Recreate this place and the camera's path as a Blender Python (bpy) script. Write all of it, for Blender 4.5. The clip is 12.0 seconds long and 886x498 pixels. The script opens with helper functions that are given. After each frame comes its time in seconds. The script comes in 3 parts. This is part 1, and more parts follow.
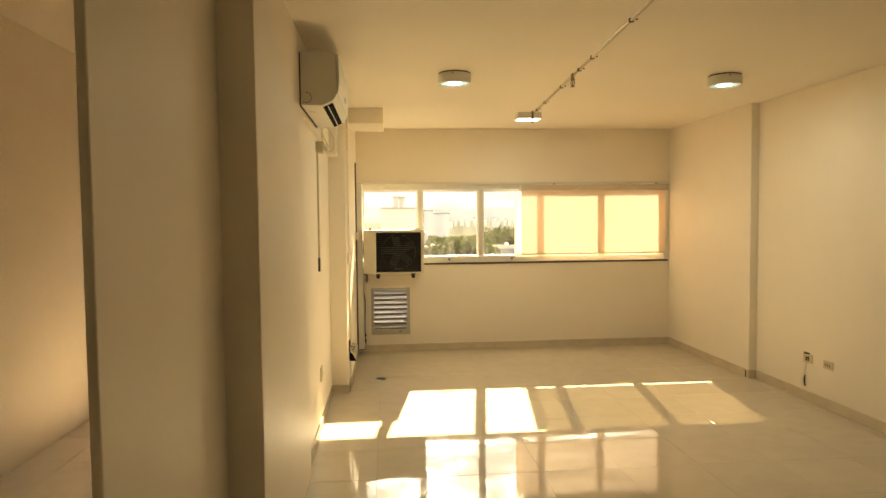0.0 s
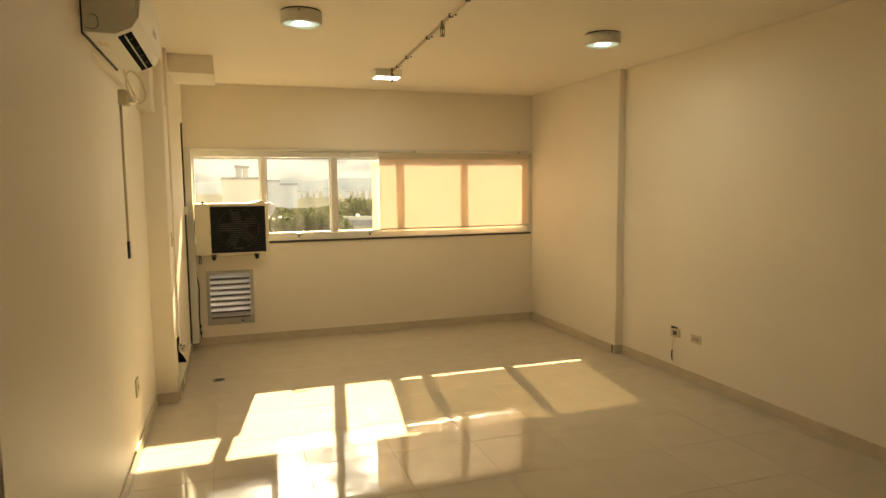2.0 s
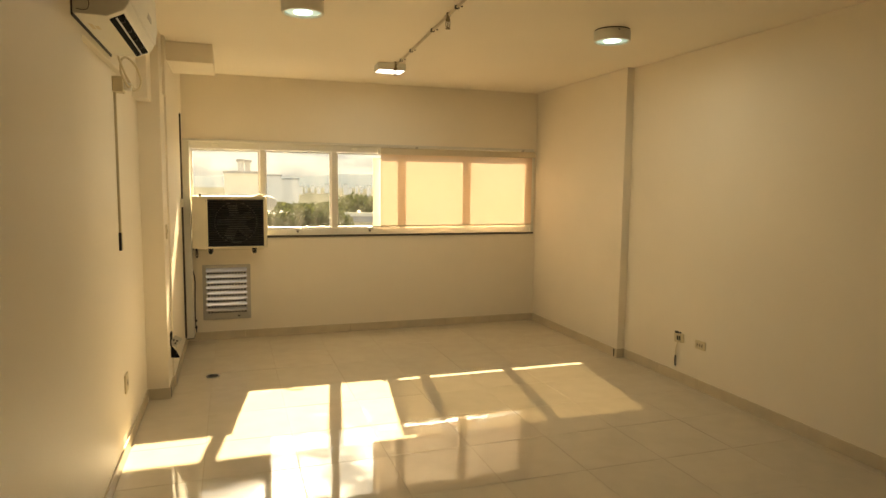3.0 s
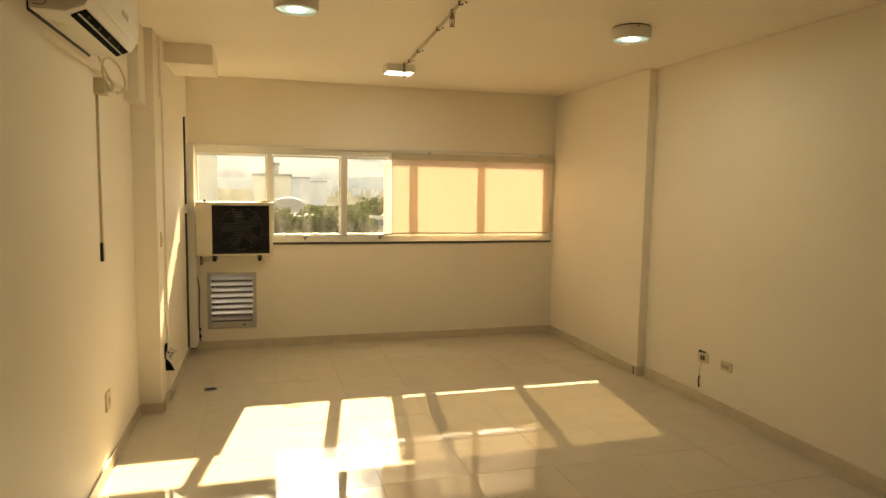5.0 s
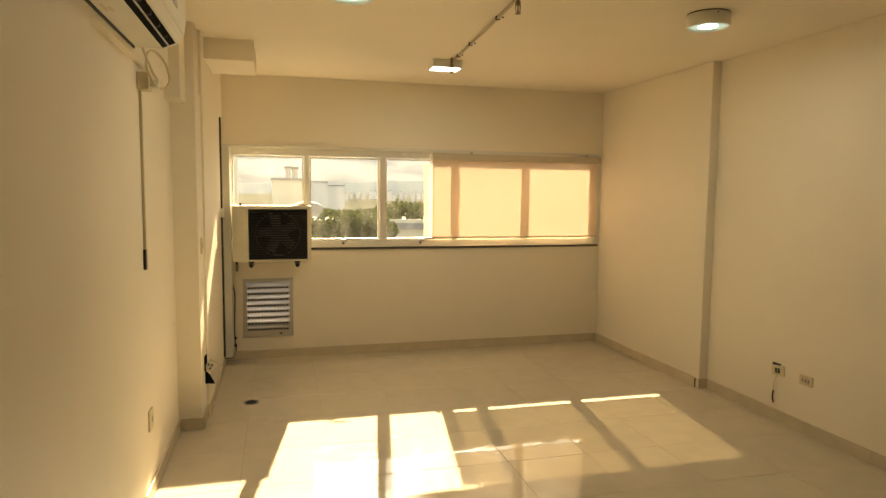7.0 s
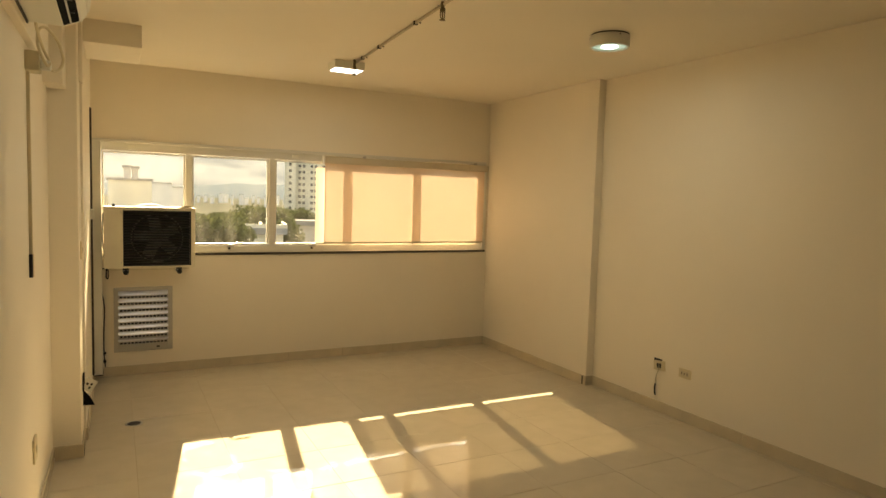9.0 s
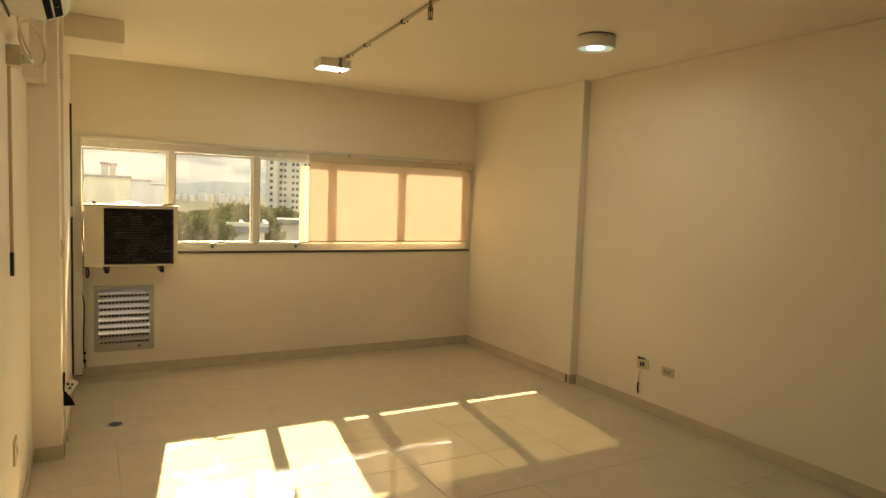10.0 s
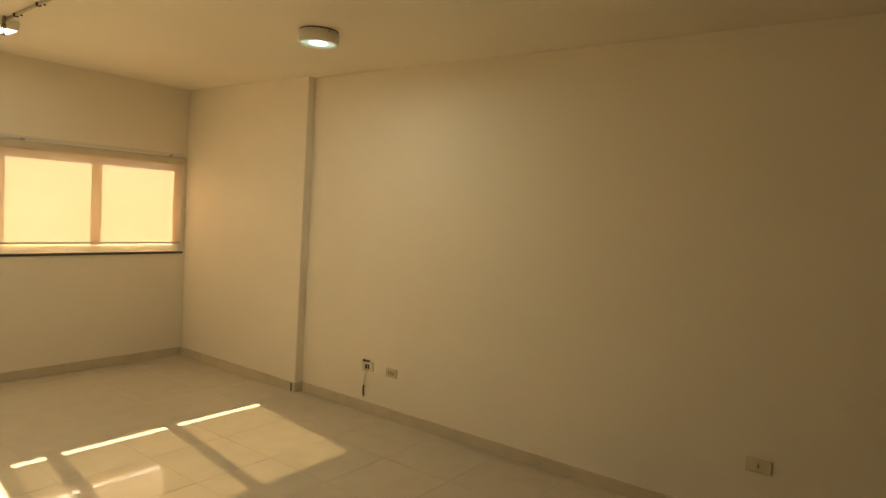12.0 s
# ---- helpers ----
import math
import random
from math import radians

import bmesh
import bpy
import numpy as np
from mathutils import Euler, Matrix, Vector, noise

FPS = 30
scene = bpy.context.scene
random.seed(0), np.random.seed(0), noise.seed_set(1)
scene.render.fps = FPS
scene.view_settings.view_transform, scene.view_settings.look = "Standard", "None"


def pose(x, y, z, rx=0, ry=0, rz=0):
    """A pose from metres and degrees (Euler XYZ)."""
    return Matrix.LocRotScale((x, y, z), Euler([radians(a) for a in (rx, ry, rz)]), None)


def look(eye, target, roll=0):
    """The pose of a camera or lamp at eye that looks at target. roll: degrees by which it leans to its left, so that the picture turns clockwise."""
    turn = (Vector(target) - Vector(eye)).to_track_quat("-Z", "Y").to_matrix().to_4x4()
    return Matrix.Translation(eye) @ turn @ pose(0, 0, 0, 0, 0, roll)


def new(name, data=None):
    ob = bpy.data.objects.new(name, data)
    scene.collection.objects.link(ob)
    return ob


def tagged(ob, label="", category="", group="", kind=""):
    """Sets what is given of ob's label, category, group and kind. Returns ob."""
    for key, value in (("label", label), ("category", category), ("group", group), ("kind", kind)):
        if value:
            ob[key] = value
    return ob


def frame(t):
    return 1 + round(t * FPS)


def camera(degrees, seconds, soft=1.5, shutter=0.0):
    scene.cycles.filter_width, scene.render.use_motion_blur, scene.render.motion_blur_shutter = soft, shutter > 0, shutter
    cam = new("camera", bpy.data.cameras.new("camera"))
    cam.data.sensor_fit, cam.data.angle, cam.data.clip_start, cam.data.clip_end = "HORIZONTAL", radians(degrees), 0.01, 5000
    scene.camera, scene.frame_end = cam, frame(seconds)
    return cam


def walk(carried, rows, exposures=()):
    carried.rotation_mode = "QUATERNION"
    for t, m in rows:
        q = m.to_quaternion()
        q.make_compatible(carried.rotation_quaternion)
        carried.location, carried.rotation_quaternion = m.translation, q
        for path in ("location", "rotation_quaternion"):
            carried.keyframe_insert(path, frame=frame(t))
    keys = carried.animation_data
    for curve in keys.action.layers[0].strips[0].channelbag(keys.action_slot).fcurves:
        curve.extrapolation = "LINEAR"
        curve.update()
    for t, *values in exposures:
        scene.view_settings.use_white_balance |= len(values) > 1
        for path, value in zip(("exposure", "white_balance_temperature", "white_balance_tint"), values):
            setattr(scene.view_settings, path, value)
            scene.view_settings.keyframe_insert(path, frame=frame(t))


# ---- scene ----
# camera and walk
cam = camera(70.1, 12.0)
EXPO = [(0.0, 3.92, 7800, 8), (1.0, 3.58, 7800, 8), (2.5, 3.50, 7800, 8), (6.5, 3.47, 7800, 8), (9.0, 3.32, 7800, 8), (11.5, 3.36, 7800, 8), (12.0, 3.46, 7800, 8)]
PATH = [
    (0, (0.248, 0.179, 1.607), (0.425, 2.168, 1.512), -0.6),
    (0.5, (0.299, 0.467, 1.606), (0.649, 2.432, 1.474), -2.6),
    (1, (0.32, 0.682, 1.576), (0.823, 2.611, 1.409), -2.3),
    (1.5, (0.312, 0.841, 1.599), (0.93, 2.735, 1.422), -1.2),
    (2, (0.313, 0.911, 1.614), (0.947, 2.798, 1.422), -0.6),
    (2.5, (0.308, 0.933, 1.603), (0.953, 2.816, 1.406), 0.2),
    (4.3, (0.553, 1.254, 1.63), (1.142, 3.154, 1.431), 1.7),
    (4.5, (0.562, 1.244, 1.635), (1.14, 3.149, 1.438), 1.6),
    (5, (0.574, 1.233, 1.64), (1.126, 3.146, 1.451), 0.9),
    (5.5, (0.573, 1.275, 1.633), (1.086, 3.2, 1.452), 0.5),
    (6, (0.549, 1.337, 1.625), (1.039, 3.268, 1.447), 0.8),
    (6.5, (0.49, 1.44, 1.62), (0.98, 3.371, 1.443), 0.8),
    (6.7, (0.454, 1.497, 1.626), (0.948, 3.427, 1.448), 0.7),
    (8.3, (0.138, 1.819, 1.606), (0.833, 3.688, 1.448), 1.4),
    (8.5, (0.101, 1.803, 1.618), (0.896, 3.632, 1.463), 1.6),
    (9, (0.063, 1.748, 1.607), (0.985, 3.517, 1.456), 1.7),
    (9.5, (0.035, 1.739, 1.606), (0.989, 3.491, 1.456), 1.8),
    (10, (0.037, 1.759, 1.607), (1.009, 3.501, 1.455), 2.0),
    (10.5, (0.08, 1.808, 1.608), (1.071, 3.539, 1.455), 1.9),
    (11, (0.13, 1.858, 1.614), (1.122, 3.587, 1.456), 2.1),
    (11.5, (0.219, 1.901, 1.627), (1.274, 3.593, 1.474), 2.8),
    (11.7, (0.262, 1.9, 1.605), (1.493, 3.472, 1.489), 4.0),
    (12, (0.204, 1.894, 1.635), (1.806, 3.085, 1.516), 3.4),
]
walk(cam, [(t, look(eye, target, roll)) for t, eye, target, roll in PATH], exposures=EXPO)

# ---- world, sun, lamps ----
SUN_DIR = Vector((0.152, 1.0, 0.614)).normalized()  # towards the sun
EL = math.asin(SUN_DIR.z)
AZ = math.atan2(SUN_DIR.x, SUN_DIR.y)
world = bpy.data.worlds.new("sky")
scene.world = world
world.use_nodes = True
wn, wl = world.node_tree.nodes, world.node_tree.links
wn.clear()
w_out = wn.new("ShaderNodeOutputWorld")
w_bg = wn.new("ShaderNodeBackground")
w_bg.inputs["Strength"].default_value = 0.10
w_sky = wn.new("ShaderNodeTexSky")
w_sky.sky_type = "NISHITA"
w_sky.sun_disc = False
w_sky.sun_elevation = EL
w_sky.sun_rotation = AZ
w_sky.air_density, w_sky.dust_density = 1.0, 2.0
w_tc = wn.new("ShaderNodeTexCoord")
w_map = wn.new("ShaderNodeMapping")
w_map.inputs["Scale"].default_value = (5.0, 5.0, 26.0)
w_no = wn.new("ShaderNodeTexNoise")
w_no.inputs["Scale"].default_value = 1.6
w_no.inputs["Detail"].default_value = 6.0
w_ramp = wn.new("ShaderNodeValToRGB")
w_ramp.color_ramp.elements[0].position = 0.30
w_ramp.color_ramp.elements[1].position = 0.60
w_mix = wn.new("ShaderNodeMix")
w_mix.data_type = "RGBA"
w_mix.inputs[7].default_value = (1.6, 1.53, 1.40, 1)
w_half = wn.new("ShaderNodeMath")
w_half.operation = "MULTIPLY"
w_half.inputs[1].default_value = 0.95
wl.new(w_tc.outputs["Generated"], w_map.inputs["Vector"])
wl.new(w_map.outputs["Vector"], w_no.inputs["Vector"])
wl.new(w_no.outputs["Fac"], w_ramp.inputs["Fac"])
wl.new(w_ramp.outputs["Color"], w_half.inputs[0])
wl.new(w_half.outputs["Value"], w_mix.inputs[0])
wl.new(w_sky.outputs["Color"], w_mix.inputs[6])
# layered grey and white cloud low over the hills
w_sep = wn.new("ShaderNodeSeparateXYZ")
w_low = wn.new("ShaderNodeMapRange")
w_low.inputs[1].default_value, w_low.inputs[2].default_value = 0.12, 0.30
w_cmap = wn.new("ShaderNodeMapping")
w_cmap.inputs["Scale"].default_value = (7.0, 7.0, 34.0)
w_cno = wn.new("ShaderNodeTexNoise")
w_cno.inputs["Scale"].default_value = 1.3
w_cno.inputs["Detail"].default_value = 7.0
w_cramp = wn.new("ShaderNodeValToRGB")
w_cramp.color_ramp.elements[0].position, w_cramp.color_ramp.elements[0].color = 0.34, (0.56, 0.56, 0.56, 1)
w_cramp.color_ramp.elements[1].position, w_cramp.color_ramp.elements[1].color = 0.58, (1.15, 1.08, 0.97, 1)
w_top = wn.new("ShaderNodeMix")
w_top.data_type = "RGBA"
wl.new(w_tc.outputs["Generated"], w_sep.inputs[0])
wl.new(w_sep.outputs["Z"], w_low.inputs[0])
wl.new(w_tc.outputs["Generated"], w_cmap.inputs["Vector"])
wl.new(w_cmap.outputs["Vector"], w_cno.inputs["Vector"])
wl.new(w_cno.outputs["Fac"], w_cramp.inputs["Fac"])
wl.new(w_low.outputs[0], w_top.inputs[0])
wl.new(w_cramp.outputs["Color"], w_top.inputs[6])
wl.new(w_mix.outputs[2], w_top.inputs[7])
wl.new(w_top.outputs[2], w_bg.inputs["Color"])
wl.new(w_bg.outputs["Background"], w_out.inputs["Surface"])

sun_data = bpy.data.lights.new("sun", "SUN")
sun_data.energy, sun_data.angle, sun_data.color = 3.3, radians(0.5), (1.0, 0.81, 0.57)
sun = new("sun", sun_data)
sun.matrix_world = look((0, 0, 0), -SUN_DIR)

# the lit ceiling lamps and the emergency light
for lx, ly, lz, size, watts in ((0.775, 4.97, 2.617, 0.09, 0.36), (2.895, 4.95, 2.617, 0.09, 0.36), (1.74, 6.75, 2.632, 0.13, 0.3)):
    lamp_data = bpy.data.lights.new("lamp_light", "AREA")
    lamp_data.shape, lamp_data.size, lamp_data.energy, lamp_data.color = "DISK", size, watts, (0.95, 1.0, 0.90)
    new("lamp_light", lamp_data).location = (lx, ly, lz)


# ---- materials ----
def material(name, colour, rough=0.6, metal=0.0, vary=0.06, scale=2.0, fine=60.0, bump=0.02, coat=0.0, per_object=0.0, stain=None, spec=0.5):
    """A painted or solid surface with variation at two scales and a fine relief."""
    m = bpy.data.materials.new(name)
    m.use_nodes = True
    n, l = m.node_tree.nodes, m.node_tree.links
    b = n["Principled BSDF"]
    b.inputs["Metallic"].default_value = metal
    b.inputs["Coat Weight"].default_value = coat
    b.inputs["Specular IOR Level"].default_value = spec
    tc = n.new("ShaderNodeTexCoord")
    vec = tc.outputs["Object"]
    if per_object:
        info = n.new("ShaderNodeObjectInfo")
        mul = n.new("ShaderNodeVectorMath")
        mul.operation = "MULTIPLY_ADD"
        mul.inputs[1].default_value = (37.0, 19.0, 7.0)
        l.new(info.outputs["Random"], mul.inputs[0])
        l.new(vec, mul.inputs[2])
        vec = mul.outputs["Vector"]
    big = n.new("ShaderNodeTexNoise")
    big.inputs["Scale"].default_value = scale
    big.inputs["Detail"].default_value = 5.0
    small = n.new("ShaderNodeTexNoise")
    small.inputs["Scale"].default_value = fine
    small.inputs["Detail"].default_value = 3.0
    l.new(vec, big.inputs["Vector"])
    l.new(vec, small.inputs["Vector"])
    mix = n.new("ShaderNodeMix")
    mix.data_type = "RGBA"
    dark = tuple(c * (1 - vary * 2) for c in colour) if stain is None else stain
    mix.inputs[6].default_value = (*dark, 1)
    mix.inputs[7].default_value = (*colour, 1)
    ramp = n.new("ShaderNodeMapRange")
    ramp.inputs[1].default_value, ramp.inputs[2].default_value = 0.3, 0.62
    l.new(big.outputs["Fac"], ramp.inputs[0])
    l.new(ramp.outputs[0], mix.inputs[0])
    last = mix.outputs[2]
    if per_object:
        hsv = n.new("ShaderNodeHueSaturation")
        rng = n.new("ShaderNodeMapRange")
        rng.inputs[3].default_value, rng.inputs[4].default_value = 1 - per_object, 1 + per_object
        l.new(info.outputs["Random"], rng.inputs[0])
        l.new(rng.outputs[0], hsv.inputs["Value"])
        l.new(last, hsv.inputs["Color"])
        last = hsv.outputs["Color"]
    l.new(last, b.inputs["Base Color"])
    rr = n.new("ShaderNodeMapRange")
    rr.inputs[3].default_value, rr.inputs[4].default_value = max(0.02, rough * 0.8), min(1, rough * 1.2)
    l.new(small.outputs["Fac"], rr.inputs[0])
    l.new(rr.outputs[0], b.inputs["Roughness"])
    if bump:
        bp = n.new("ShaderNodeBump")
        bp.inputs["Strength"].default_value = bump
        bp.inputs["Distance"].default_value = 0.01
        l.new(small.outputs["Fac"], bp.inputs["Height"])
        l.new(bp.outputs["Normal"], b.inputs["Normal"])
    return m


def glowing(name, colour, strength):
    m = bpy.data.materials.new(name)
    m.use_nodes = True
    b = m.node_tree.nodes["Principled BSDF"]
    b.inputs["Base Color"].default_value = (0.8, 0.85, 0.85, 1)
    b.inputs["Emission Color"].default_value = (*colour, 1)
    b.inputs["Emission Strength"].default_value = strength
    return m


def pane_glass(name, least, most):
    """Thin window glass with dried dirt on it."""
    m = bpy.data.materials.new(name)
    m.use_nodes = True
    n, l = m.node_tree.nodes, m.node_tree.links
    n.clear()
    out = n.new("ShaderNodeOutputMaterial")
    clear, gloss, dirt = n.new("ShaderNodeBsdfTransparent"), n.new("ShaderNodeBsdfGlossy"), n.new("ShaderNodeBsdfTranslucent")
    clear.inputs["Color"].default_value = (0.93, 0.95, 0.93, 1)
    gloss.inputs["Roughness"].default_value = 0.02
    dirt.inputs["Color"].default_value = (0.8, 0.76, 0.68, 1)
    fr = n.new("ShaderNodeFresnel")
    a, b = n.new("ShaderNodeMixShader"), n.new("ShaderNodeMixShader")
    l.new(fr.outputs[0], a.inputs[0])
    l.new(clear.outputs[0], a.inputs[1])
    l.new(gloss.outputs[0], a.inputs[2])
    tc, mp, no, rg = n.new("ShaderNodeTexCoord"), n.new("ShaderNodeMapping"), n.new("ShaderNodeTexNoise"), n.new("ShaderNodeMapRange")
    mp.inputs["Scale"].default_value = (8, 1, 3.0)
    no.inputs["Scale"].default_value = 1.6
    no.inputs["Detail"].default_value = 7
    rg.inputs[1].default_value, rg.inputs[2].default_value = 0.42, 0.75
    rg.inputs[3].default_value, rg.inputs[4].default_value = least, most
    l.new(tc.outputs["Object"], mp.inputs[0])
    l.new(mp.outputs[0], no.inputs["Vector"])
    l.new(no.outputs["Fac"], rg.inputs[0])
    l.new(rg.outputs[0], b.inputs[0])
    l.new(a.outputs[0], b.inputs[1])
    l.new(dirt.outputs[0], b.inputs[2])
    l.new(b.outputs[0], out.inputs[0])
    return m


def fabric(name, colour, clear, through_light):
    """Woven blind cloth: part of the light passes straight, part is scattered."""
    m = bpy.data.materials.new(name)
    m.use_nodes = True
    n, l = m.node_tree.nodes, m.node_tree.links
    n.clear()
    out = n.new("ShaderNodeOutputMaterial")
    tr, tl, df = n.new("ShaderNodeBsdfTransparent"), n.new("ShaderNodeBsdfTranslucent"), n.new("ShaderNodeBsdfDiffuse")
    tc, wv = n.new("ShaderNodeTexCoord"), n.new("ShaderNodeTexNoise")
    wv.inputs["Scale"].default_value = 3.0
    mix = n.new("ShaderNodeMix")
    mix.data_type = "RGBA"
    mix.inputs[6].default_value = (*[c * 0.94 for c in colour], 1)
    mix.inputs[7].default_value = (*colour, 1)
    l.new(tc.outputs["Object"], wv.inputs["Vector"])
    l.new(wv.outputs["Fac"], mix.inputs[0])
    l.new(mix.outputs[2], tl.inputs["Color"])
    l.new(mix.outputs[2], df.inputs["Color"])
    tr.inputs["Color"].default_value = (1.0, 0.9, 0.7, 1)
    a, b = n.new("ShaderNodeMixShader"), n.new("ShaderNodeMixShader")
    a.inputs[0].default_value = through_light
    l.new(df.outputs[0], a.inputs[1])
    l.new(tl.outputs[0], a.inputs[2])
    b.inputs[0].default_value = clear
    l.new(a.outputs[0], b.inputs[1])
    l.new(tr.outputs[0], b.inputs[2])
    l.new(b.outputs[0], out.inputs[0])
    return m


WALL = material("ivory_wall_paint", (0.90, 0.815, 0.68), 0.55, vary=0.025, scale=0.9, fine=90, bump=0.035)
CEIL = material("ivory_ceiling_paint", (0.90, 0.815, 0.68), 0.6, vary=0.02, scale=0.8, fine=80, bump=0.03)
TILE = material("polished_porcelain", (0.615, 0.545, 0.43), 0.05, vary=0.03, scale=7.0, fine=11.0, bump=0.012, per_object=0.02, spec=0.75)


def uneven_gloss(m):
    """Slow waves and dried smears in a polished surface, as mopped floors show them."""
    n, l = m.node_tree.nodes, m.node_tree.links
    b = n["Principled BSDF"]
    vec = n["Noise Texture"].inputs["Vector"].links[0].from_socket
    first = b.inputs["Normal"].links[0].from_socket
    wave = n.new("ShaderNodeTexNoise")
    wave.inputs["Scale"].default_value, wave.inputs["Detail"].default_value = 6.0, 1.5
    bp = n.new("ShaderNodeBump")
    bp.inputs["Strength"].default_value, bp.inputs["Distance"].default_value = 0.05, 0.01
    l.new(vec, wave.inputs["Vector"])
    l.new(wave.outputs["Fac"], bp.inputs["Height"])
    l.new(first, bp.inputs["Normal"])
    l.new(bp.outputs["Normal"], b.inputs["Normal"])
    smear = n.new("ShaderNodeTexNoise")
    smear.inputs["Scale"].default_value, smear.inputs["Detail"].default_value, smear.inputs["Distortion"].default_value = 3.2, 8.0, 1.6
    rg = n.new("ShaderNodeMapRange")
    rg.inputs[1].default_value, rg.inputs[2].default_value = 0.52, 0.72
    rg.inputs[3].default_value, rg.inputs[4].default_value = 0.035, 0.13
    l.new(vec, smear.inputs["Vector"])
    l.new(smear.outputs["Fac"], rg.inputs[0])
    l.new(rg.outputs[0], b.inputs["Roughness"])


uneven_gloss(TILE)
GROUT = material("tile_grout", (0.42, 0.35, 0.255), 0.8)
SKIRT = material("skirting_tile", (0.66, 0.56, 0.41), 0.25, vary=0.05, scale=6, fine=20, bump=0.01)
WHITE_AL = material("white_coated_aluminium", (0.74, 0.71, 0.64), 0.35, vary=0.02, scale=4, fine=120, bump=0.0)
PLASTIC = material("white_plastic", (0.82, 0.79, 0.70), 0.35, vary=0.02, scale=6, fine=150, bump=0.01)
OLD_PLASTIC = material("aged_ivory_plastic", (0.72, 0.62, 0.42), 0.4, vary=0.05, scale=5, fine=80, bump=0.02)
CREAM_STEEL = material("cream_painted_steel", (0.78, 0.71, 0.55), 0.38, vary=0.05, scale=4, fine=60, bump=0.01)
BLACK = material("black_plastic", (0.012, 0.012, 0.013), 0.45, vary=0.1, scale=8, fine=60, bump=0.02)
COIL = material("dark_coil_fins", (0.02, 0.02, 0.022), 0.4, metal=0.3, vary=0.2, scale=9, fine=120, bump=0.05)
DUCT_DARK = material("matte_black_cavity", (0.008, 0.008, 0.008), 0.9, spec=0.05)
# fan grey is lightened to stand in for sunlight passing through the coil
FAN = material("lightened_fan_blade", (0.23, 0.23, 0.22), 0.5, vary=0.2, scale=12)
STEEL = material("dull_steel", (0.55, 0.53, 0.50), 0.35, metal=1.0, vary=0.08, scale=8, fine=90)
BRASS = material("sprinkler_brass", (0.30, 0.24, 0.15), 0.4, metal=1.0, vary=0.1, scale=20)
ALU = material("brushed_aluminium", (0.50, 0.48, 0.45), 0.38, metal=0.6, vary=0.05, scale=6, fine=150)
SLAT = fabric("milky_slat", (0.38, 0.40, 0.45), 0.0, 0.03)
RUBBER = material("dark_insulation", (0.05, 0.04, 0.03), 0.8, vary=0.2, scale=14)
STONE = material("dark_granite", (0.10, 0.09, 0.07), 0.3, vary=0.3, scale=40, fine=150)
BLIND = fabric("roller_blind_cloth", (0.82, 0.635, 0.495), 0.085, 0.128)
LINER = fabric("white_film", (0.82, 0.76, 0.66), 0.03, 0.10)
VALANCE = material("beige_blind_fabric", (0.62, 0.54, 0.41), 0.8, vary=0.04, scale=5, fine=300, bump=0.06)
GLASS = pane_glass("dusty_glass", 0.004, 0.02)
HAZED_GLASS = pane_glass("hazed_glass", 0.014, 0.032)
LED = glowing("cool_led_diffuser", (0.75, 1.0, 0.95), 0.55)
LENS = glowing("lamp_lens", (0.55, 0.95, 0.9), 0.045)
LED_PANEL = glowing("emergency_led_panel", (0.92, 0.95, 1.0), 0.6)


# ---- mesh tools ----
def add_box(bm, lo, hi, bevel=0.0, turn=None):
    """A box between two corners, with rounded edges when bevel is given."""
    c = [(a + b) / 2 for a, b in zip(lo, hi)]
    d = [abs(b - a) for a, b in zip(lo, hi)]
    m = Matrix.Translation(c) @ (turn or Matrix.Identity(4)) @ Matrix.Diagonal((*d, 1))
    geo = bmesh.ops.create_cube(bm, size=1.0, matrix=m)
    if bevel:
        edges = list({e for v in geo["verts"] for e in v.link_edges})
        bmesh.ops.bevel(bm, geom=edges, offset=bevel, segments=2, affect="EDGES", profile=0.5)


def add_cyl(bm, a, b, r, r2=None, seg=20):
    """A closed cylinder or cone between two points."""
    a, b = Vector(a), Vector(b)
    turn = (b - a).to_track_quat("Z", "Y").to_matrix().to_4x4()
    bmesh.ops.create_cone(bm, cap_ends=True, segments=seg, radius1=r, radius2=r if r2 is None else r2,
                          depth=(b - a).length, matrix=Matrix.Translation((a + b) / 2) @ turn)


def finish(bm, name, mat, parent=None, smooth=False):
    me = bpy.data.meshes.new(name)
    bm.normal_update()
    bm.to_mesh(me)
    bm.free()
    me.materials.append(mat)
    if smooth:
        for poly in me.polygons:
            poly.use_smooth = True
    ob = new(name, me)
    if parent is not None:
        ob.parent = parent
    return ob


def boxes(name, mat, items, parent=None, bevel=0.0):
    bm = bmesh.new()
    for lo, hi in items:
        add_box(bm, lo, hi, bevel)
    return finish(bm, name, mat, parent)


def rods(name, mat, items, parent=None, seg=16):
    bm = bmesh.new()
    for a, b, r in items:
        add_cyl(bm, a, b, r, seg=seg)
    return finish(bm, name, mat, parent, smooth=True)


def lathe(name, mat, profile, at, parent=None, seg=48):
    """A body turned about the vertical axis from (radius, height) steps."""
    bm = bmesh.new()
    rings = [[bm.verts.new((at[0] + r * math.cos(k * math.tau / seg), at[1] + r * math.sin(k * math.tau / seg), at[2] + z))
              for k in range(seg)] for r, z in profile]
    for p, q in zip(rings, rings[1:]):
        for k in range(seg):
            bm.faces.new((p[k], p[(k + 1) % seg], q[(k + 1) % seg], q[k]))
    bm.faces.new(rings[0])
    bm.faces.new(list(reversed(rings[-1])))
    bmesh.ops.recalc_face_normals(bm, faces=bm.faces[:])
    ob = finish(bm, name, mat, parent, smooth=True)
    return ob


